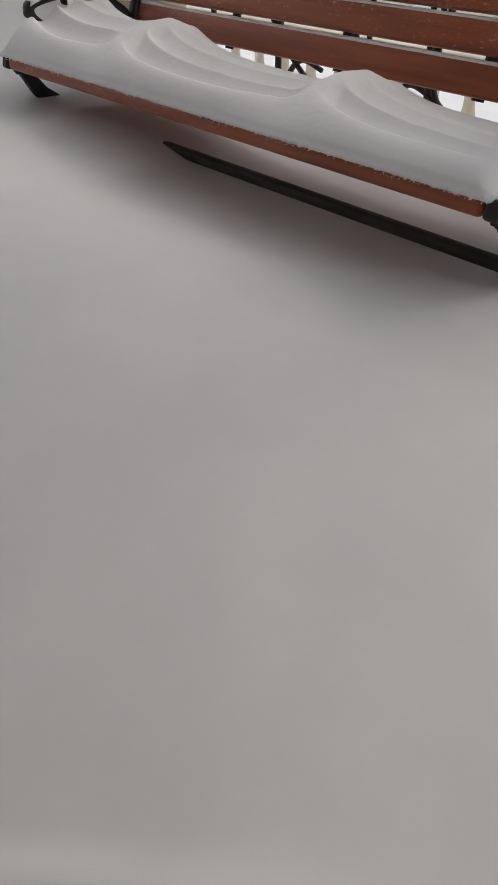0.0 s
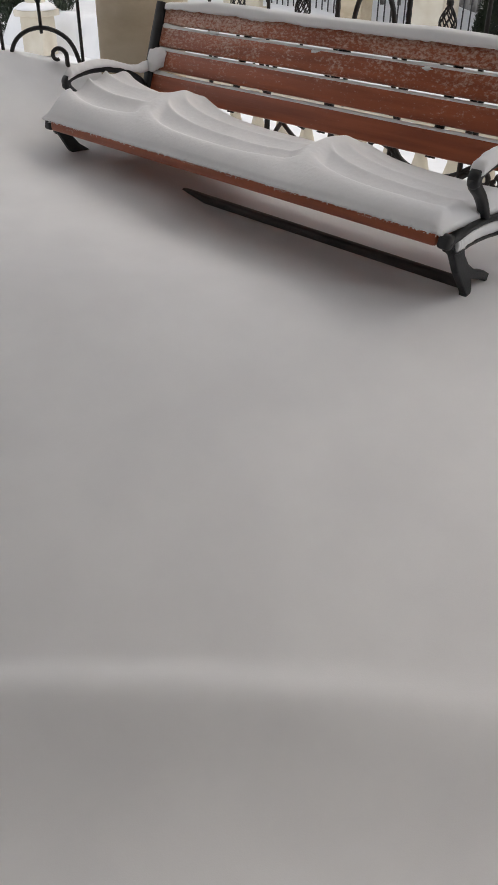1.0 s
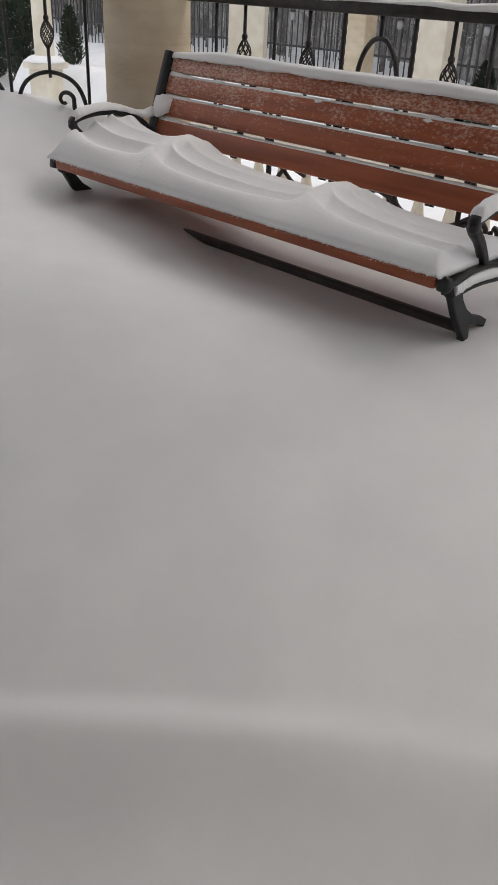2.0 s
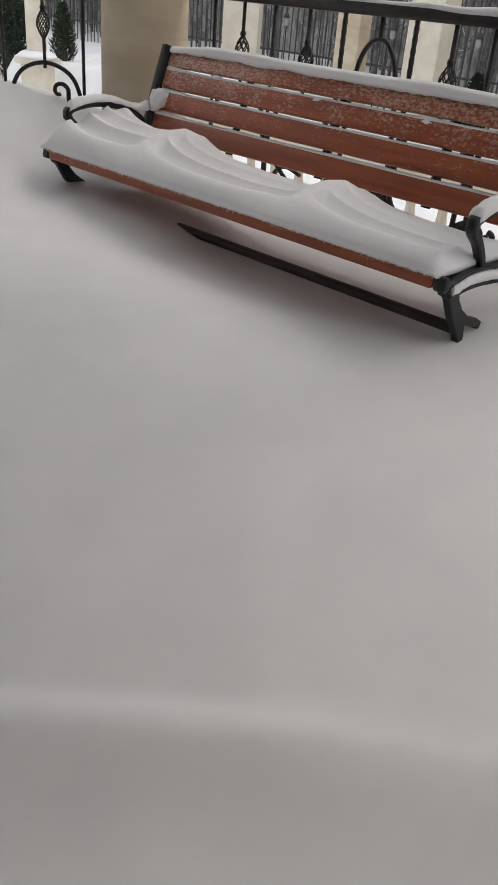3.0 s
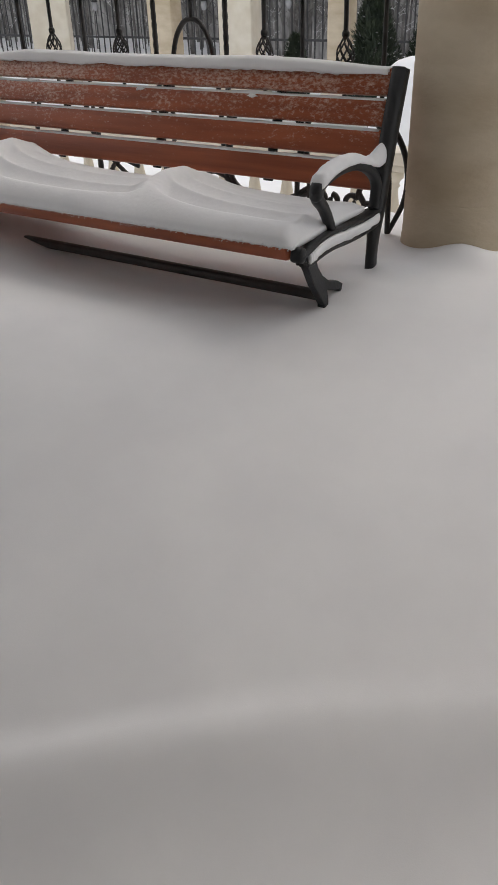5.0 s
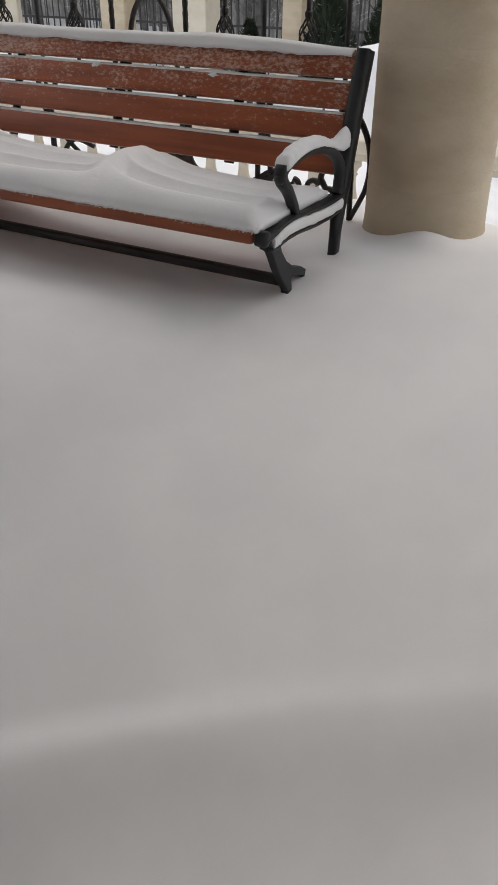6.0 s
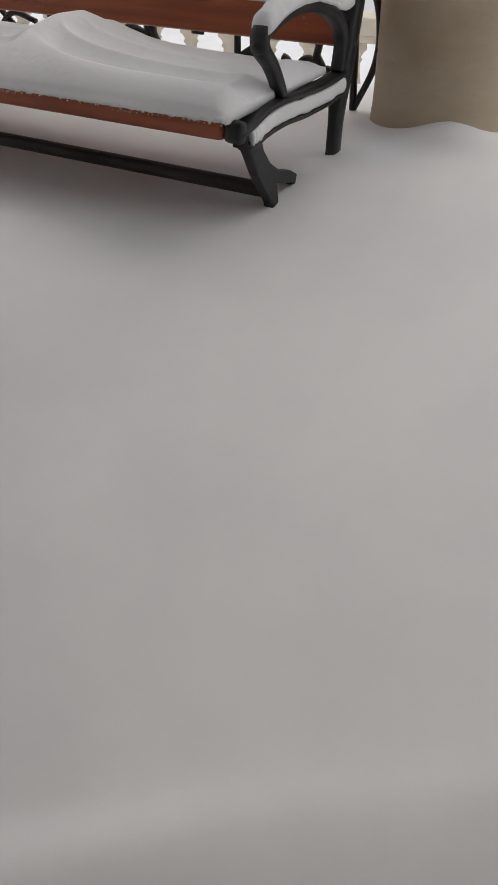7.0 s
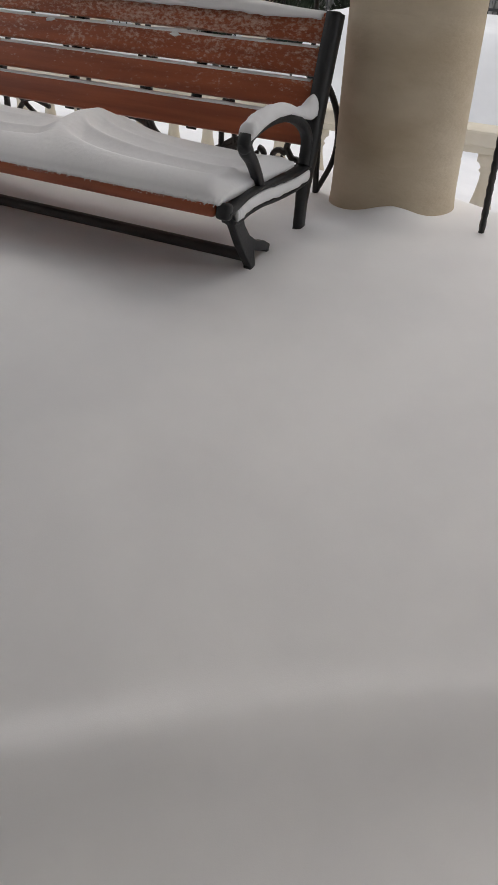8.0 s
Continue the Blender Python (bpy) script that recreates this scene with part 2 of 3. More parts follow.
def column(where):
    root = tagged(empty("column", where), "round cream plastered stone column rising from drifted snow", "column", "columns round the gazebo", "structure")
    bm = bmesh.new()
    r = COL_RAD
    lathe(bm, [(r * 1.05, 0.19), (r * 1.04, 0.225), (r * 1.022, 0.255), (r * 1.008, 0.285), (r * 1.002, 0.32), (r * 1.0, 0.412), (r * 0.992, 0.416), (r * 0.992, 0.422), (r * 1.0, 0.426), (r * 0.993, 0.836), (r * 0.985, 0.840), (r * 0.985, 0.846), (r * 0.992, 0.850), (r * 0.975, 1.5), (r * 0.90, 2.9)], n=48)
    part("shaft", bm, STONE, root)
    bm = bmesh.new()
    lathe(bm, [(r * 1.08, -0.64), (r * 1.08, 0.17), (r * 1.05, 0.19)], n=48)
    part("base", bm, STONE, root)
    bm = bmesh.new()
    lathe(bm, [(r * 0.9, 2.9), (r * 1.1, 2.95), (r * 1.15, 3.05)], n=48)
    part("capital", bm, STONE, root)
    return root


corners = octagon((COL_R - CENTRE).length, 0)
first = column(COL_R)
copy_thing(first, Matrix.Translation(COL_L))
for k in (2, 7):
    copy_thing(first, Matrix.Translation(corners[k]))


# ---- bench ----
def slant_board(bm, x0, x1, z0, z1, thick, bevel=0.007):
    """A backrest board between two heights of the leaning back."""
    zc = (z0 + z1) / 2
    lean = math.degrees(math.atan(0.37))
    h = (z1 - z0) * math.sqrt(1 + 0.37 ** 2)
    block(bm, (x1 - x0, thick, h), pose((x0 + x1) / 2, back_y(zc) + thick / 2, zc, -lean), bevel)
    return bm


def side_frame(x, parent):
    """Cast-iron bench end: back leg and post, seat rail, front leg, looped armrest."""
    root = empty("side_frame", (0, 0, 0))
    root.parent = parent
    root["label"] = "black cast-iron bench end with looped armrest"

    def bar(name, pts, w, h, n=8, taper=None):
        bm = bmesh.new()
        sweep(bm, spline([(x, y, z) for y, z in pts], n), w, h, (1, 0, 0), 12, True, taper)
        return part(name, bm, IRON, root)

    bar("back_post", [(0.50, -0.02), (0.50, 0.20), (0.515, 0.36), (0.55, 0.50), (0.597, 0.65), (0.655, 0.815), (0.660, 0.828)], 0.022, 0.027, 8, lambda t: 0.68 + 0.32 * min(1.0, max(0.0, (t - 0.28) / 0.15)))
    bar("seat_rail", [(0.004, 0.418), (0.05, 0.424), (0.12, 0.438), (0.20, 0.441), (0.30, 0.433), (0.42, 0.426), (0.52, 0.430)], 0.021, 0.0055)
    bar("lower_flange", [(0.034, 0.388), (0.06, 0.384), (0.12, 0.392), (0.20, 0.393), (0.30, 0.385), (0.42, 0.382), (0.51, 0.388)], 0.021, 0.0045)
    bar("web", [(0.03, 0.402), (0.12, 0.414), (0.20, 0.417), (0.30, 0.409), (0.42, 0.404), (0.51, 0.408)], 0.010, 0.022)
    part("front_cap", block(bmesh.new(), (0.041, 0.030, 0.044), pose(x, 0.010, 0.423, -14), 0.010, 3), IRON, root)
    outline = [(0.030, 0.398), (0.054, 0.362), (0.084, 0.312), (0.120, 0.266), (0.150, 0.228), (0.156, 0.0), (0.178, 0.0), (0.178, 0.235), (0.170, 0.270), (0.205, 0.258), (0.245, 0.248), (0.262, 0.232), (0.272, 0.260), (0.240, 0.278), (0.186, 0.294), (0.138, 0.326), (0.108, 0.362), (0.094, 0.398)]
    bm = bmesh.new()
    a = [bm.verts.new((x - 0.013, y, z)) for y, z in outline]
    b = [bm.verts.new((x + 0.013, y, z)) for y, z in outline]
    bm.faces.new(a)
    bm.faces.new(b[::-1])
    for k in range(len(a)):
        bm.faces.new((a[k], b[k], b[(k + 1) % len(a)], a[(k + 1) % len(a)]))
    bmesh.ops.recalc_face_normals(bm, faces=bm.faces)
    bmesh.ops.bevel(bm, geom=[e for e in bm.edges if abs(e.verts[0].co.x - e.verts[1].co.x) < 1e-5], offset=0.004, segments=2, affect="EDGES", profile=0.5)
    part("front_leg", bm, IRON, root, smooth=False)
    bar("armrest", [(0.205, 0.440), (0.188, 0.475), (0.155, 0.520), (0.118, 0.555), (0.118, 0.584), (0.165, 0.599), (0.245, 0.607), (0.335, 0.601), (0.425, 0.578), (0.490, 0.543), (0.515, 0.505), (0.512, 0.465), (0.503, 0.435)], 0.020, 0.0165,
        8, lambda t: 0.70 + 0.14 * math.exp(-((t - 0.33) / 0.12) ** 2) + 0.1 * t)
    bm = bmesh.new()
    for dz, r in ((0.0, 0.0165), (0.018, 0.0155)):
        bmesh.ops.create_uvsphere(bm, u_segments=12, v_segments=8, radius=r, matrix=pose(x, 0.110 + dz * 0.6, 0.562 + dz) @ Matrix.Diagonal((1.2, 1, 1, 1)))
    part("armrest_knob", bm, IRON, root)
    return root


bench = tagged(empty("bench", (0, 0, 0)), "red-brown slatted bench with black iron ends, half buried in snow", "bench")
side_frame(0.0, bench)
side_frame(-BENCH_L, bench)

BOARD_Z = ((0.753, 0.829), (0.666, 0.742), (0.577, 0.655), (0.482, 0.562))
for z0, z1 in BOARD_Z:
    bm = slant_board(bmesh.new(), -BENCH_L + 0.022, -0.024, z0, z1, 0.030)
    part("back_board", bm, WOOD, bench, "red-brown varnished board with stuck snow grains")
for k, y in enumerate((0.028, 0.145, 0.262, 0.378)):
    bm = block(bmesh.new(), (BENCH_L - 0.048, 0.095 if k else 0.066, 0.046), pose(-BENCH_L / 2, y, SEAT_Z - 0.004), 0.012, 3)
    part("seat_board", bm, WOOD, bench)
for x in (-0.435, -0.933, -1.43):
    bm = bmesh.new()
    sweep(bm, [(x, back_y(z) + 0.038, z) for z in (0.47, 0.6, 0.7, 0.815)], 0.018, 0.006, (1, 0, 0), 8, True)
    part("back_strap", bm, IRON, bench)
bm = bmesh.new()
sweep(bm, [(-0.006 - (BENCH_L - 0.012) * k / 12, 0.160, 0.254) for k in range(13)], 0.015, 0.014, (0, 1, 0), 12, True)
part("stretcher", bm, BARIRON, bench, "dark iron stretcher bar between the front legs")


# ---- snow lying on the bench ----
def sheet(name, us, vs, top, under, mat):
    """A closed crust: a grid of points from top(u, v), closed below by under(u, v)."""
    nu, nv = len(us), len(vs)
    verts = [top(u, v) for v in vs for u in us] + [under(u, v) for v in vs for u in us]
    o = nu * nv
    faces = []
    for j in range(nv - 1):
        for i in range(nu - 1):
            a, b, c, d = j * nu + i, j * nu + i + 1, (j + 1) * nu + i + 1, (j + 1) * nu + i
            faces += [(a, b, c, d), (o + d, o + c, o + b, o + a)]
    rim = [i for i in range(nu)] + [j * nu + nu - 1 for j in range(1, nv)] + [(nv - 1) * nu + i for i in range(nu - 2, -1, -1)] + [j * nu for j in range(nv - 2, 0, -1)]
    for a, b in zip(rim, rim[1:] + rim[:1]):
        faces.append((b, a, o + a, o + b))
    return raw(name, verts, faces, mat)


SEAT_TOP = SEAT_Z + 0.020


def s01(t):
    t = min(max(t, 0.0), 1.0)
    return t * t * (3 - 2 * t)


us = [-BENCH_L - 0.018 + (BENCH_L + 0.014) * i / 480 for i in range(481)]
vs = [-0.013 + 0.455 * (j / 130) ** 1.1 for j in range(131)]
SX, SY = np.meshgrid(np.array(us), np.array(vs))


def dune(a, b, y, near, far, run):
    """One wind-cut dune, by the distance a past its flank and b short of the next one.
    Four flutes run out along the seat from its flank; near, far: heights of their ridges at the flank and far down the tail; run: where the flutes die out."""
    a0 = np.maximum(a, 0.0)
    lines, tops = [np.full_like(y, -0.013)], [np.full_like(y, 0.0)]
    for k in range(4):
        lines.append((0.060, 0.155, 0.262, 0.355)[k] + (0.105, 0.125, 0.09, 0.05)[k] * np.exp(-a0 / (0.09, 0.11, 0.10, 0.10)[k]) + 0.045 * smooth01((0.28 - b) / 0.28))
        tops.append(far[k] + (near[k] - far[k]) * np.exp(-(a0 / (0.13, 0.21, 0.21, 0.18)[k]) ** 1.2))
    lines.append(np.full_like(y, 0.47))
    tops.append(np.full_like(y, 0.012))
    z = np.zeros_like(y)
    cut = smooth01((a - 0.01) / 0.06) * smooth01((b - run) / 0.14)
    for k in range(5):
        f = np.clip((y - lines[k]) / (lines[k + 1] - lines[k]), 0, 1)
        inside = (y >= lines[k]) & (y <= lines[k + 1] + (1.0 if k == 4 else 0.0))
        if k == 0:
            seg = tops[1] * np.sin(np.pi / 2 * f) ** 0.75
        else:
            ease = f if k < 4 else f * f
            sag = (0, 0.0310, 0.0270, 0.0200, 0.005)[k]
            seg = tops[k] + (tops[k + 1] - tops[k]) * ease - sag * cut * smooth01((a - 0.01 * k) / 0.07) * 2.3 * np.sqrt(f) * (1 - f)
        z = np.where(inside, seg, z)
    return z


def soften_rows(z, n):
    for _ in range(n):
        z[1:-1] = 0.25 * z[:-2] + 0.5 * z[1:-1] + 0.25 * z[2:]
        z[:, 1:-1] = 0.25 * z[:, :-2] + 0.5 * z[:, 1:-1] + 0.25 * z[:, 2:]
    return z


# flank, ridge heights at the flank, ridge heights down the tail (over the seat)
DUNES = ((-1.975, (0.122, 0.160, 0.178, 0.160), (0.072, 0.102, 0.114, 0.086)),
         (-1.445, (0.092, 0.118, 0.128, 0.104), (0.056, 0.060, 0.060, 0.040)),
         (-0.615, (0.080, 0.094, 0.094, 0.066), (0.049, 0.046, 0.036, 0.012)))
flute = None
for k, (start, near, far) in enumerate(DUNES):
    flank = start - 0.07 * np.sin(np.pi * np.clip((SY - 0.05) / 0.40, 0, 1))
    stop = DUNES[k + 1][0] if k + 1 < len(DUNES) else 0.25
    one = dune(SX - flank - 0.03, stop - SX, SY, near, far, -0.3 if k < 2 else 0.26)
    w = smooth01((SX - flank + 0.065) / 0.085)
    flute = one if flute is None else flute * (1 - w) + one * w
flute = flute + 0.024 * np.exp(-((SX + 0.05) / 0.06) ** 2 - ((SY - 0.34) / 0.07) ** 2)
ends = smooth01((SX + BENCH_L + 0.035) / 0.07) * smooth01((0.012 - SX) / 0.07)
flute = soften_rows(np.maximum(flute * (0.15 + 0.85 * ends), 0.007), 2)
seat_height = {(u, v): float(flute[j, i]) for j, v in enumerate(vs) for i, u in enumerate(us)}


def seat_top(u, v):
    edge = min(1.0, (v + 0.013) / 0.012)
    rag = (-0.002 + 0.0060 * noise.noise((u * 55, 3.0, 0)) + 0.008 * noise.noise((u * 170, 7.0, 0))) * max(0.0, 1 - (v + 0.013) / 0.02)
    grain = 0.0007 * noise.noise((u * 22, v * 22, 0)) + 0.0005 * noise.noise((u * 90, v * 90, 2))
    return (u, v + 0.4 * rag, SEAT_TOP - 0.004 + rag + (seat_height[(u, v)] + grain + 0.004) * edge ** 0.5)


seat_drift = sheet("seat_snow", us, vs, seat_top, lambda u, v: (u, v + 0.004, SEAT_TOP - 0.008), SNOW)
tagged(seat_drift, "white wind-carved snow dunes lying on the bench seat", "snow")


grain_rnd = random.Random(11)
verts, faces = [], []
for _ in range(1500):
    gx0 = -BENCH_L + 0.01 + (BENCH_L - 0.03) * grain_rnd.random()
    drop = grain_rnd.random() ** 2 * (0.013 + 0.007 * noise.noise((gx0 * 9, 0, 4)))
    r = 0.0008 + 0.0014 * grain_rnd.random()
    c = Vector((gx0, -0.0065 + 0.002 * grain_rnd.random(), SEAT_TOP - 0.002 - drop))
    b = len(verts)
    verts += [c + Vector(d) * r for d in ((1, 0, 0), (-1, 0, 0), (0, 1, 0), (0, -1, 0), (0, 0, 1), (0, 0, -1))]
    faces += [(b, b + 2, b + 4), (b + 2, b + 1, b + 4), (b + 1, b + 3, b + 4), (b + 3, b, b + 4), (b + 2, b, b + 5), (b + 1, b + 2, b + 5), (b + 3, b + 1, b + 5), (b, b + 3, b + 5)]
tagged(raw("snow_grains", verts, faces, SNOW), "loose snow grains clinging to the front seat board", "snow", kind="stuff")


def back_top(u, v):
    a = v * math.pi
    high = (0.037 + 0.010 * math.sin(u * 2.3 + 0.8) + 0.004 * noise.noise((u * 6, 0, 0))) * (0.25 + 0.75 * s01((u + 1.96) / 0.4) * s01((0.0 - u) / 0.55))
    half = 0.034
    return (u, back_y(0.829) + 0.015 - half * math.cos(a), 0.824 + high * math.sin(a) ** 0.7 - 0.010 * s01((0.22 - v) / 0.2) * (1 + 0.7 * noise.noise((u * 7, 5, 0)) + 0.35 * noise.noise((u * 35, 5, 0))))


cap = sheet("backrest_snow", [-BENCH_L + 0.03 + (BENCH_L - 0.065) * i / 200 for i in range(201)], [j / 14 for j in range(15)], back_top, lambda u, v: (u, back_y(0.829) + 0.015 - 0.03 * math.cos(v * math.pi), 0.822), SNOW)
tagged(cap, "rounded strip of snow along the top of the bench back", "snow")

for z0, z1 in BOARD_Z[1:]:
    rnd = random.Random(int(z0 * 1000))
    ph = rnd.random() * 9

    def strip_top(u, v, z1=z1, ph=ph):
        thin = 0.004 + 0.006 * max(0, noise.noise((u * 5 + ph, 0, ph))) + 0.010 * s01((-1.72 - u) / 0.2)
        return (u, back_y(z1) - 0.003 + 0.036 * v, z1 + thin * math.sin(math.pi * min(max(v, 0.04), 0.96)) ** 0.5)

    ledge = sheet("ledge_snow", [-BENCH_L + 0.03 + (BENCH_L - 0.065) * i / 160 for i in range(161)], [j / 6 for j in range(7)], strip_top, lambda u, v, z1=z1: (u, back_y(z1) + 0.036 * v, z1 - 0.003), SNOW)
    tagged(ledge, "thin line of snow on the upper edge of a back board", "snow")


def snow_clump(x, y, z, sx, sy, sz, seed, rough=0.75):
    """A small clot of snow stuck to the bench."""
    bm = bmesh.new()
    bmesh.ops.create_icosphere(bm, subdivisions=3, radius=1.0)
    for v in bm.verts:
        v.co *= 1 + rough * noise.noise(v.co * 1.9 + Vector((seed, 0, 0))) + 0.45 * rough * noise.noise(v.co * 5 + Vector((seed, 2, 0)))
        v.co = Vector((x + v.co.x * sx, y + v.co.y * sy + v.co.z * sz * 0.37, z + v.co.z * sz))
    return tagged(part("snow_clump", bm, SNOW), "small clot of snow stuck to a bench board", "snow", "snow clots on the bench")


for k, (x, z, sx, sz) in ((3, (-1.03, 0.738, 0.018, 0.008)), (4, (-0.53, 0.736, 0.018, 0.007)), (6, (-1.60, 0.748, 0.030, 0.009))):
    snow_clump(x, back_y(z) - 0.001, z, sx, 0.0035, sz * 0.8, k * 3.1)
snow_clump(-1.908, back_y(0.622) - 0.012, 0.622, 0.050, 0.032, 0.046, 21.7, 0.30)


def arm_snow(x):
    """Snow lying on an armrest, thin at the front knob and wedged against the back post."""
    line = spline([(x, y, z) for y, z in ((0.104, 0.580), (0.128, 0.596), (0.18, 0.611), (0.255, 0.619), (0.345, 0.613), (0.43, 0.592), (0.495, 0.574), (0.556, 0.578))], 14)
    n, m = len(line), 15
    verts, faces = [], []
    for i, q in enumerate(line):
        t = i / (n - 1)
        lead = s01(t / 0.16)
        high = 0.030 * lead ** 0.7 * (1 - 0.35 * s01((t - 0.45) / 0.4)) + (0.020 if x < -1 else 0.034) * s01((t - 0.66) / 0.34)
        wide = 0.008 + 0.018 * lead ** 0.5 - 0.004 * s01((t - 0.75) / 0.25)
        for k in range(m):
            a = math.pi * k / (m - 1)
            rough = 0.0010 * noise.noise((i * 0.9, k * 0.8, x)) + 0.003 * noise.noise((i * 0.17, k * 0.25, x + 3))
            verts.append((q.x - 0.006 * s01((t - 0.6) / 0.4) - (wide + rough) * math.cos(a), q.y + 0.5 * rough, q.z - 0.004 + rough + high * math.sin(a) ** 0.8))
    for i in range(n - 1):
        for k in range(m):
            a, b = i * m + k, i * m + (k + 1) % m
            faces.append((a, b, b + m, a + m))
    faces.append(tuple(range(m))[::-1])
    faces.append(tuple((n - 1) * m + k for k in range(m)))
    return tagged(raw("armrest_snow", verts, faces, SNOW), "snow cap heaped on the curved bench armrest", "snow", "snow on armrests")


arm_snow(0.0)
arm_snow(-BENCH_L)

bm = bmesh.new()
sweep(bm, spline([(0.015, y, z) for y, z in ((0.046, 0.403), (0.07, 0.404), (0.12, 0.414), (0.20, 0.416), (0.30, 0.408), (0.42, 0.403), (0.51, 0.407))], 14), 0.0075, 0.0175, (1, 0, 0), 10, False, lambda t: 1 + 0.30 * noise.noise((t * 17, 0, 0)))
tagged(part("rail_snow", bm, SNOW), "snow packed into the groove of the iron seat rail", "snow")


# ---- iron railing between the columns ----
def railing(a, b, top_z, marks, name_label, snow_top=True, lower=None, lift=0.0):
    """A bay of forged railing from a to b. marks: (kind, distance along it in metres)."""
    a, b = Vector(a), Vector(b)
    along = (b - a).normalized()
    length = (b - a).length
    root = tagged(empty("railing", (0, 0, 0)), name_label, "railing", "forged railings between the columns")

    def at(s, z):
        return a + along * s + Vector((0, 0, z))

    bm = bmesh.new()
    sweep(bm, [at(COL_RAD * 0.9, top_z), at(length - COL_RAD * 0.9, top_z)], 0.022, 0.020, (0, 0, 1), 12, True)
    part("top_rail", bm, RAILIRON, root)
    bm = bmesh.new()
    sweep(bm, [at(COL_RAD * 0.9, 0.10), at(length - COL_RAD * 0.9, 0.10)], 0.012, 0.015, (0, 0, 1), 8, True)
    part("bottom_rail", bm, RAILIRON, root)
    for kind, s in marks:
        if kind == "basket":
            bm = bmesh.new()
            sweep(bm, [at(s, 0.845 + lift), at(s, 0.95 + lift * 0.5), at(s, top_z - 0.015)], 0.0075, 0.0075, along, 8, True)
            knob = [at(s, 0.845 + lift + 0.026 * q) for q in (0, 0.3, 0.7, 1)]
            sweep(bm, knob, 0.014, 0.014, along, 10, False, lambda t: 0.62 + 0.38 * math.sin(math.pi * t))
            picket = part("basket_picket", bm, RAILIRON, root)
            bm = bmesh.new()
            sweep(bm, [at(s, 0.665), at(s, 0.70), at(s, 0.73 + lift)], 0.0075, 0.0075, along, 8, True)
            part("lower_picket", bm, RAILIRON, root)
            side = Vector((-along.y, along.x, 0))
            for k in range(14):
                pts = []
                for j in range(13):
                    t = j / 12
                    r = 0.005 + 0.027 * math.sin(math.pi * t ** 1.15) ** 0.95 * (1.0 + 0.30 * (0.5 - t))
                    ang = 2 * math.pi * (k // 2) / 7 + (2.6 * t if k % 2 else -2.6 * t)
                    pts.append(at(s, 0.724 + lift + 0.126 * t) + along * (r * math.cos(ang)) + side * (r * math.sin(ang)))
                part("basket_wire", sweep(bmesh.new(), pts, 0.0028, 0.0028, (0, 0, 1), 5), RAILIRON, picket)
        elif kind == "twisted":
            bm = bmesh.new()
            n = 90
            sweep(bm, [at(s, 0.06 + (top_z - 0.075) * k / n) for k in range(n + 1)], 0.0085, 0.0085, along, 8, True, None, 0.24)
            part("twisted_picket", bm, RAILIRON, root)
        elif kind == "plain":
            bm = bmesh.new()
            sweep(bm, [at(s, 0.44), at(s, 0.8), at(s, top_z - 0.015)], 0.0075, 0.0075, along, 8, True)
            part("picket", bm, RAILIRON, root)
        elif kind == "arch":
            bm = bmesh.new()
            pts = spline([at(s - 0.20, 0.10), at(s - 0.195, 0.30), at(s - 0.185, 0.48), at(s - 0.13, 0.635), at(s, 0.690), at(s + 0.13, 0.635), at(s + 0.185, 0.48), at(s + 0.195, 0.30), at(s + 0.20, 0.10)], 8)
            sweep(bm, pts, 0.0095, 0.0095, (-along.y, along.x, 0), 8, True)
            part("arch", bm, RAILIRON, root)
        elif kind == "hoop":
            bm = bmesh.new()
            pts = spline([at(s - 0.125, 0.50), at(s - 0.115, 0.70), at(s - 0.088, 0.86), at(s - 0.045, 0.935), at(s, 0.953), at(s + 0.045, 0.935), at(s + 0.088, 0.86), at(s + 0.115, 0.70), at(s + 0.125, 0.50)], 8)
            sweep(bm, pts, 0.009, 0.009, (-along.y, along.x, 0), 8, True)
            sweep(bm, [at(s, 0.95), at(s, top_z - 0.015)], 0.0075, 0.0075, along, 8, True)
            part("hoop", bm, RAILIRON, root)
    for pts in lower or ():
        bm = bmesh.new()
        line = spline([at(s, z) for s, z in pts], 8)
        sweep(bm, line, 0.0105, 0.0105, (-along.y, along.x, 0), 8, False, lambda t: 1.1 - 0.25 * t)
        part("scroll", bm, RAILIRON, root)
    if snow_top:
        bm = bmesh.new()
        n = 60
        s0, s1 = COL_RAD, length - COL_RAD
        sweep(bm, [at(s0 + (s1 - s0) * k / n, top_z + 0.022 + 0.003 * math.sin(k * 0.7)) for k in range(n + 1)], 0.018, 0.024, (0, 0, 1), 10, False, lambda t: 0.9 + 0.15 * math.sin(9 * t))
        tagged(part("rail_top_snow", bm, SNOW), "ridge of snow lying along the railing top", "snow")
    return root


BAY = (COL_R - COL_L).length


def along_bay(x):
    return x - RAIL_L.x


MARKS = [("basket", -1.715), ("plain", -1.53), ("basket", -1.335), ("twisted", -1.15), ("hoop", -0.968), ("twisted", -0.81), ("basket", -0.640), ("plain", -0.48), ("basket", -0.308), ("plain", -0.16), ("plain", -1.90)]


def curl(s, z, r, turns, start, grow=1):
    """Points of a spiral about (s, z), from the outside in."""
    out = []
    for k in range(13):
        t = k / 12
        a = start + grow * turns * 2 * math.pi * t
        out.append((s + r * (1 - 0.72 * t) * math.cos(a), z + r * (1 - 0.72 * t) * math.sin(a)))
    return out


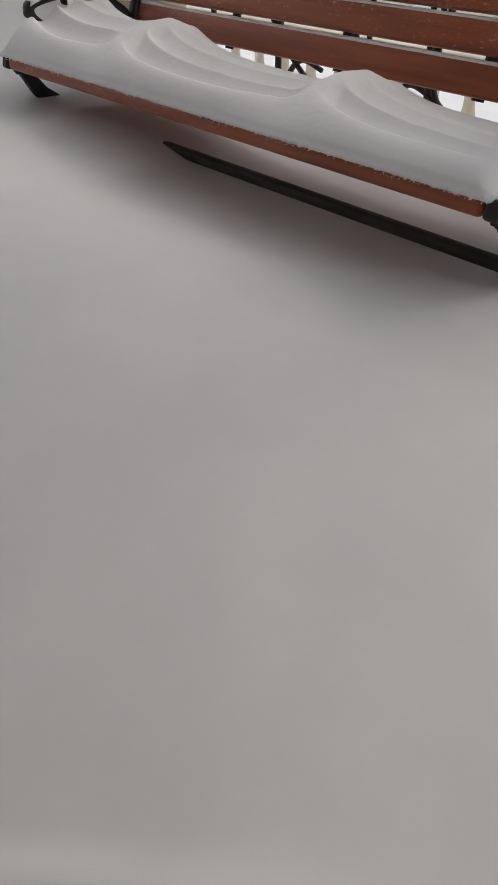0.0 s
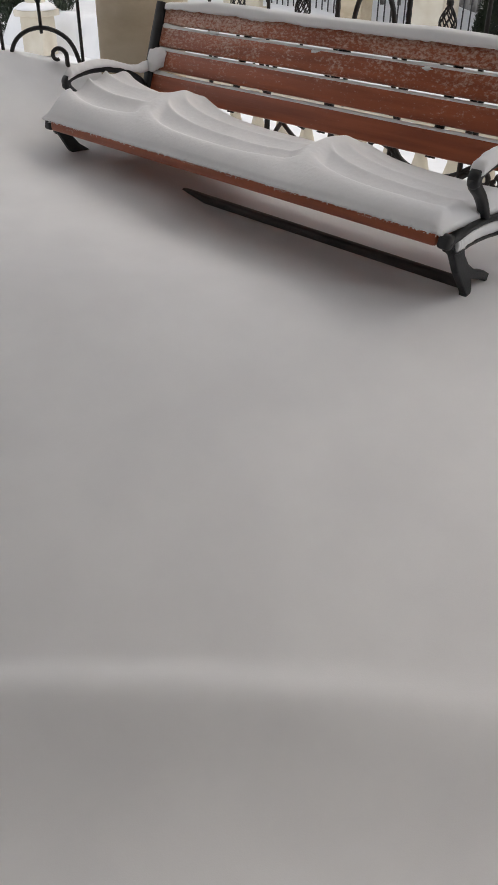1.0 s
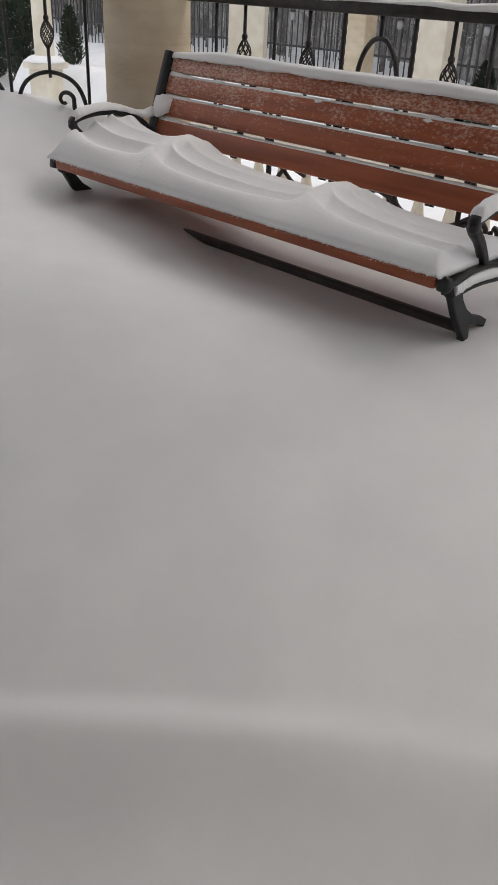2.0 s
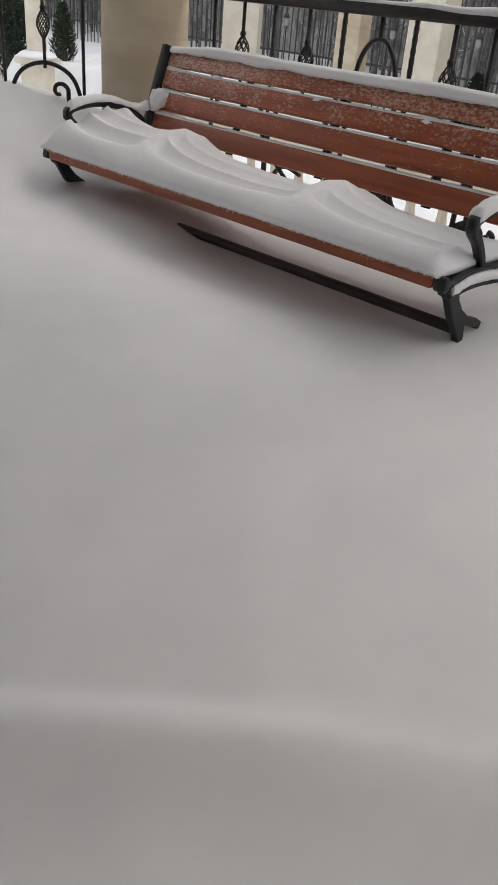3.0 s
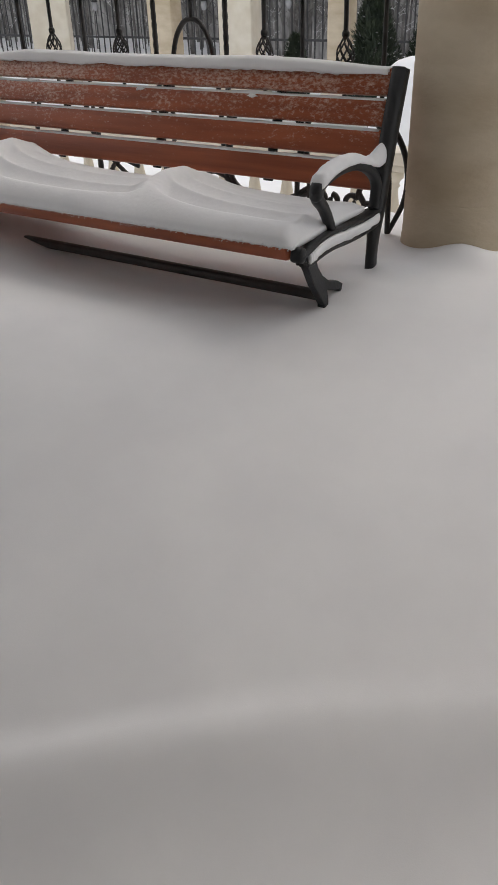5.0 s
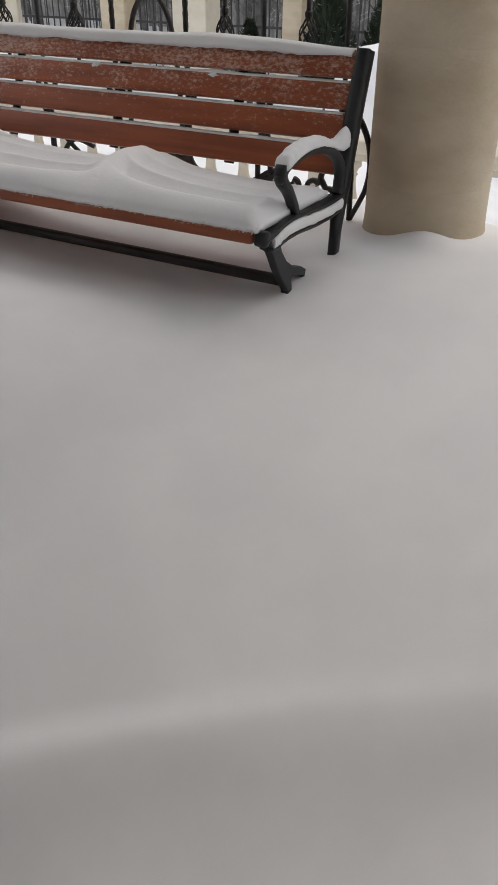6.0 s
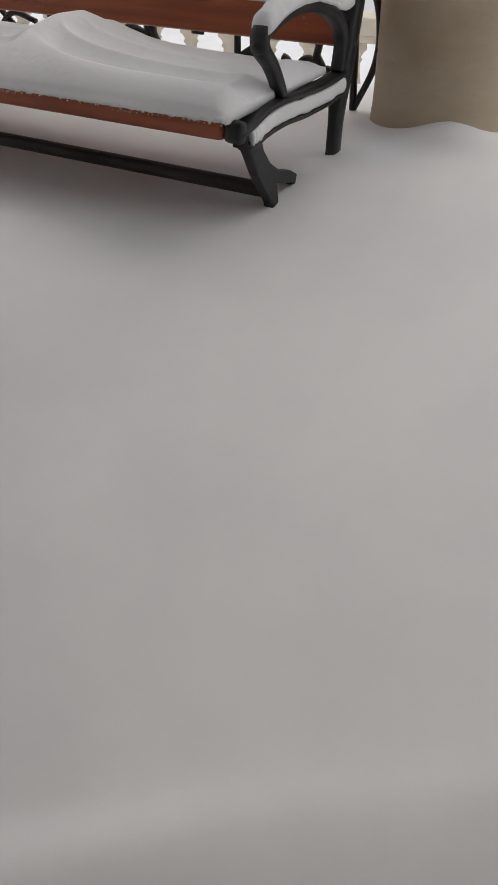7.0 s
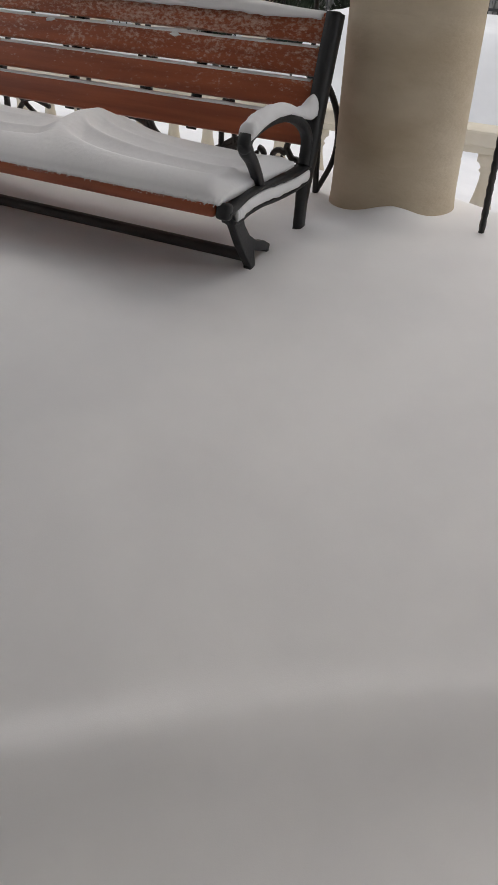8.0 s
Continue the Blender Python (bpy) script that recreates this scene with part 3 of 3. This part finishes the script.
B = along_bay
LOWER = [
    [(B(-1.02), 0.18), (B(-0.97), 0.32), (B(-0.915), 0.392), (B(-0.85), 0.385), (B(-0.79), 0.352), (B(-0.73), 0.325), (B(-0.64), 0.309), (B(-0.56), 0.318), (B(-0.50), 0.345), (B(-0.45), 0.375), (B(-0.40), 0.385)],
    [(B(-0.83), 0.44), (B(-0.80), 0.37), (B(-0.76), 0.335)],
    [(B(-0.51), 0.29), (B(-0.49), 0.33), (B(-0.455), 0.352)] + curl(B(-0.40), 0.335, 0.035, 0.8, 2.2, -1),
    [(B(-0.23), 0.52), (B(-0.225), 0.43), (B(-0.235), 0.375)] + curl(B(-0.265), 0.335, 0.032, 1.0, 0.8, 1),
    [(B(-0.235), 0.375), (B(-0.215), 0.345)] + curl(B(-0.195), 0.325, 0.018, 0.8, 2.5, -1),
    [(B(-0.22), 0.68), (B(-0.12), 0.62), (B(-0.065), 0.54), (B(-0.045), 0.45), (B(-0.055), 0.36), (B(-0.10), 0.26), (B(-0.16), 0.14)],
    curl(B(-0.345), 0.335, 0.026, 1.0, 1.6, -1),
    [(B(-1.62), 0.60), (B(-1.50), 0.45), (B(-1.40), 0.36), (B(-1.30), 0.30)],
    [(B(-1.55), 0.18), (B(-1.47), 0.34), (B(-1.40), 0.40), (B(-1.30), 0.38)],
]
railing(RAIL_L, RAIL_R, 1.053, [(k, along_bay(x)) for k, x in MARKS] + [("arch", along_bay(x)) for x in (-1.715, -1.335, -0.640, -0.308)],
        "black forged-iron railing with twisted baskets and hoops, snow on top", True, LOWER, 0.05)

# the next bays turn by an eighth of a circle
left_end = COL_L + Vector((-0.722, -0.69, 0)) * BAY
railing(COL_L, left_end, 1.053, [("basket", 0.49), ("arch", 0.49), ("plain", 0.30), ("plain", 0.69), ("basket", 0.89), ("arch", 0.89), ("plain", 1.09), ("basket", 1.29), ("arch", 1.29)],
        "black forged-iron railing with arches, bottom buried in a snowdrift", True,
        [[(0.33, 0.36), (0.368, 0.46), (0.378, 0.53)] + curl(0.422, 0.565, 0.043, 0.78, 3.0, -1)], 0.07)
right_end = COL_R + Vector((0.894, -0.447, 0)) * BAY
railing(COL_R, right_end, 1.053, [("twisted", 0.40), ("basket", 0.75), ("twisted", 1.05), ("hoop", 1.25)],
        "black forged-iron railing with twisted pickets standing in snow", True)


# ---- garden beyond: stone balustrade ----
def baluster_mesh():
    bm = bmesh.new()
    prof = [(0.065, 0.0), (0.065, 0.05), (0.045, 0.06), (0.052, 0.075), (0.068, 0.13), (0.074, 0.19), (0.066, 0.26), (0.045, 0.34), (0.034, 0.41), (0.033, 0.45), (0.045, 0.465), (0.036, 0.48), (0.050, 0.505), (0.064, 0.515), (0.064, 0.57)]
    lathe(bm, prof, n=14)
    me = bpy.data.meshes.new("baluster")
    bm.to_mesh(me)
    bm.free()
    me.materials.append(PALESTONE)
    for p in me.polygons:
        p.use_smooth = True
    return me


BAL_Y, BAL_X0, BAL_X1 = 2.9, -5.0, 3.2
balustrade = tagged(empty("balustrade", (0, BAL_Y, 0)), "pale cream stone balustrade standing in the snowy garden", "balustrade")
bal_mesh = baluster_mesh()
bm = block(bmesh.new(), (BAL_X1 - BAL_X0, 0.20, 0.085), pose((BAL_X0 + BAL_X1) / 2, 0, 0.083), 0.014)
part("handrail", bm, PALESTONE, balustrade, smooth=False)
bm = block(bmesh.new(), (BAL_X1 - BAL_X0, 0.16, 0.04), pose((BAL_X0 + BAL_X1) / 2, 0, 0.022), 0.006)
part("handrail_moulding", bm, PALESTONE, balustrade, smooth=False)
bm = block(bmesh.new(), (BAL_X1 - BAL_X0, 0.22, 0.26), pose((BAL_X0 + BAL_X1) / 2, 0, -0.67), 0.01)
part("plinth", bm, PALESTONE, balustrade, smooth=False)
k = 0
while BAL_X0 + 0.15 + 0.26 * k < BAL_X1:
    ob = new("baluster", bal_mesh)
    ob.parent = balustrade
    ob.location = (BAL_X0 + 0.15 + 0.26 * k, 0, -0.565)
    k += 1


# ---- garden beyond: columns, piers, fence, lanterns ----
def pier(x, y, w, d, turn, high=3.9):
    root = tagged(empty("pier", (x, y, OUT_Z)), "square cream plastered pier of the garden colonnade", "pier", "garden piers")
    root.rotation_euler = (0, 0, radians(turn))
    part("shaft", block(bmesh.new(), (w, d, high), pose(0, 0, high / 2), 0.02), STONE if w < 0.5 else PALESTONE, root, smooth=False)
    part("base", block(bmesh.new(), (w + 0.12, d + 0.12, 0.35), pose(0, 0, 0.175), 0.02), PALESTONE, root, smooth=False)
    part("capital", block(bmesh.new(), (w + 0.14, d + 0.14, 0.16), pose(0, 0, high + 0.08), 0.02), PALESTONE, root, smooth=False)
    return root


pier(-9.98, 9.1, 0.62, 0.62, 38)
pier(-7.45, 9.0, 0.40, 0.40, 12)
pier(-5.97, 8.9, 0.52, 0.52, 8)
pier(-4.42, 9.0, 0.30, 0.30, 0)
pier(-12.6, 9.6, 0.45, 0.45, 20)

pedestal = tagged(empty("garden_column", (-10.35, 5.2, -0.62)), "white column on a square stone pedestal capped with snow", "column")
part("plinth", block(bmesh.new(), (0.36, 0.36, 0.52), pose(0, 0, 0.2, 0, 0, 20), 0.015), PALESTONE, pedestal, smooth=False)
part("pedestal_cap", block(bmesh.new(), (0.48, 0.48, 0.09), pose(0, 0, 0.50, 0, 0, 20), 0.02), PALESTONE, pedestal, smooth=False)
bm = bmesh.new()
lathe(bm, [(0.17, 0.54), (0.17, 0.60), (0.145, 0.64), (0.14, 1.6), (0.125, 3.4)], n=24)
part("shaft", bm, PALESTONE, pedestal)
bm = bmesh.new()
lathe(bm, [(0.29, 0.545), (0.285, 0.57), (0.25, 0.605), (0.19, 0.63), (0.14, 0.635)], n=24)
part("snow_collar", bm, SNOW, pedestal, "ring of snow on the pedestal")


def iron_fence(x0, x1, y, z0, z1):
    root = tagged(empty("garden_fence", (0, y, 0)), "tall dark iron picket fence along the garden edge", "fence")
    for z in (z0 + 1.0, z0 + 0.2, z1 - 0.5, z1 - 0.15):
        part("fence_rail", block(bmesh.new(), (x1 - x0, 0.03, 0.04), pose((x0 + x1) / 2, 0, z)), FENCEIRON, root, smooth=False)
    me = bpy.data.meshes.new("fence_picket")
    bm = block(bmesh.new(), (0.020, 0.020, z1 - z0), pose(0, 0, (z0 + z1) / 2))
    bmesh.ops.create_cone(bm, cap_ends=True, segments=6, radius1=0.02, radius2=0.002, depth=0.14, matrix=pose(0, 0, z1 + 0.07))
    bm.to_mesh(me)
    bm.free()
    me.materials.append(FENCEIRON)
    n = int((x1 - x0) / 0.16)
    for k in range(n):
        ob = new("fence_picket", me)
        ob.parent = root
        ob.location = (x0 + 0.16 * k, 0, 0)
    return root


iron_fence(-27.0, 8.0, 12.4, -1.1, 2.6)


def lantern(x, y, z):
    root = tagged(empty("lantern", (x, y, z)), "small pale glass lantern hanging by the fence", "lantern", "garden lanterns")
    bm = bmesh.new()
    lathe(bm, [(0.02, -0.09), (0.045, -0.07), (0.060, 0.0), (0.05, 0.06), (0.03, 0.08)], n=10)
    part("glass", bm, GLASS, root)
    bm = bmesh.new()
    lathe(bm, [(0.070, 0.07), (0.05, 0.11), (0.015, 0.19)], n=10)
    part("roof", bm, FENCEIRON, root)
    bm = bmesh.new()
    sweep(bm, [(0, 0, 0.18), (0, 0, 0.7), (0, 0.35, 0.75)], 0.012, 0.012, (1, 0, 0), 6)
    part("bracket", bm, FENCEIRON, root)
    return root


for lx, lz in ((-11.6, 0.40), (-8.85, 0.40), (-7.0, 0.42)):
    lantern(lx, 12.0, lz + 0.1)


def snow_bank(x0, x1, y0, y1, z0, z1):
    """A long heap of snow with a rounded, uneven top."""
    nu, nv = 90, 26
    verts, faces = [], []
    for i in range(nu + 1):
        for j in range(nv + 1):
            u, v = i / nu, j / nv
            lump = s01(min(u, 1 - u) * (x1 - x0) / 0.28) ** 0.5 * s01(min(v, 1 - v) * (y1 - y0) / 0.4) ** 0.5
            x, y = x0 + (x1 - x0) * u, y0 + (y1 - y0) * v
            wave = 0.05 * noise.noise((x * 0.9, y * 0.9, 3)) + 0.02 * noise.noise((x * 3, y * 3, 5))
            verts.append((x, y, z0 + (z1 - z0 + wave) * lump))
    for i in range(nu):
        for j in range(nv):
            a = i * (nv + 1) + j
            faces.append((a, a + nv + 1, a + nv + 2, a + 1))
    return tagged(raw("snow_bank", verts, faces, SNOW), "long bank of clean snow heaped in the garden", "snow", kind="structure")


snow_bank(-12.2, -8.4, 5.45, 8.2, -0.85, -0.17)
snow_bank(-2.66, 7.0, 5.7, 7.9, -0.85, 0.28)


# ---- conifers and woods ----
def conifer(x, y, z, high, wide, seed):
    rnd = random.Random(seed)
    root = tagged(empty("conifer", (x, y, z)), "dark green conifer dusted with snow beside the fence", "tree", "garden conifers")
    bm = bmesh.new()
    sweep(bm, [(0, 0, -0.2), (0.02, 0, high * 0.5), (0, 0, high * 0.95)], 0.05, 0.05, (1, 0, 0), 7, False, lambda t: 1 - 0.8 * t)
    part("trunk", bm, BARK, root)
    for name, mat, count, lift in (("crown", NEEDLES, int(14000 * high * wide), 0.0), ("crown_snow", SNOW, int(700 * high * wide), 0.03)):
        verts, faces = [], []
        for _ in range(count):
            t = rnd.random() ** 0.8
            a = rnd.random() * 2 * math.pi
            shape = wide * (1 - t) ** 0.55 * min(1.0, 0.55 + 2.5 * t) * (0.82 + 0.25 * math.sin(5 * a + 9 * t + seed) * rnd.random())
            r = shape * (0.35 + 0.65 * rnd.random() ** 0.5)
            c = Vector((r * math.cos(a), r * math.sin(a), high * t + lift))
            out = Vector((math.cos(a), math.sin(a), 0.9 + 0.8 * rnd.random())).normalized()
            ln, w = 0.03 + 0.05 * rnd.random(), 0.008 + 0.009 * rnd.random()
            if mat is SNOW:
                out = Vector((out.x, out.y, 0.1)).normalized()
                ln, w = 0.035, 0.018
            sd = out.cross(Vector((rnd.random() - 0.5, rnd.random() - 0.5, 1))).normalized()
            b = len(verts)
            verts += [c - out * ln * 0.3, c + sd * w + out * ln * 0.3, c + out * ln, c - sd * w + out * ln * 0.3]
            faces.append((b, b + 1, b + 2, b + 3))
        tagged(raw(name, verts, faces, mat, root, smooth=False), kind="stuff")
    return root


for k, (x, y, z, h, w) in enumerate(((-5.55, 9.7, -0.75, 0.95, 0.34), (-3.70, 8.5, -0.65, 1.5, 0.5), (-3.05, 8.8, -0.65, 1.25, 0.5), (-10.85, 6.0, -0.18, 0.80, 0.26), (-12.3, 6.0, -0.6, 2.2, 0.5), (-13.3, 5.8, -0.6, 2.8, 0.7))):
    conifer(x, y, z, h, w, k + 1)


def woods(x0, x1, y0, y1, count, seed, mat, label, trunks=True):
    """A belt of bare trees, too many to count."""
    rnd = random.Random(seed)
    verts, faces = [], []

    def stick(a, b, ra, rb):
        d = (b - a).normalized()
        s = d.orthogonal().normalized()
        u = d.cross(s)
        o = len(verts)
        for q, r in ((a, ra), (b, rb)):
            for k in range(4):
                c, e = ((1, 0), (0, 1), (-1, 0), (0, -1))[k]
                verts.append(q + s * (r * c) + u * (r * e))
        for k in range(4):
            faces.append((o + k, o + (k + 1) % 4, o + 4 + (k + 1) % 4, o + 4 + k))

    for _ in range(count):
        q = Vector((x0 + (x1 - x0) * rnd.random(), y0 + (y1 - y0) * rnd.random() ** 1.3, -0.5))
        h = 5 + 5 * rnd.random()
        r = 0.012 + 0.045 * rnd.random() ** 2.5
        tip = q + Vector((0.9 * (rnd.random() - 0.5), 0.3 * (rnd.random() - 0.5), h))
        if trunks:
            stick(q, tip, r, r * 0.3)
        for _ in range(12):
            t = 0.04 + 0.42 * rnd.random()
            a = q.lerp(tip, t)
            ang = rnd.random() * 6.283
            b = a + Vector((math.cos(ang), math.sin(ang), 0.5 + 0.8 * rnd.random())) * (0.3 + 0.7 * rnd.random()) * (1.0 if trunks else 0.3)
            stick(a, b, max(r * 0.25, 0.005) if trunks else 0.0035, 0.002)
            m = a.lerp(b, 0.4 + 0.4 * rnd.random())
            for turn in (1.2, -1.0):
                stick(m, m + Vector((math.cos(ang + turn), math.sin(ang + turn), 0.6 * rnd.random())) * (0.3 if trunks else 0.12), 0.004, 0.002)
    ob = raw("woods", verts, faces, mat, smooth=False)
    return tagged(ob, label, "trees", kind="stuff")


woods(-40, 14, 13.0, 16.4, 520, 5, BARK, "bare grey winter trees of the wood beyond the fence")
woods(-40, 14, 13.2, 16.6, 190, 8, SNOW, "snow lying on the twigs of the wood beyond the fence", False)
bm = bmesh.new()
for x0, y0, x1, y1 in ((-70, 17, 40, 17),):
    v = [bm.verts.new(p) for p in ((x0, y0, -2), (x1, y1, -2), (x1, y1, 12), (x0, y0, 12))]
    bm.faces.new(v)
for x0, y0, x1, y1 in ((-70, -10, -70, 17),):
    v = [bm.verts.new(p) for p in ((x0, y0, -2), (x1, y1, -2), (x1, y1, 12), (x0, y0, 12))]
    bm.faces.new(v)
tagged(part("backdrop", bm, WOODS, smooth=False), "grey mass of far winter woods", "woods", kind="structure")
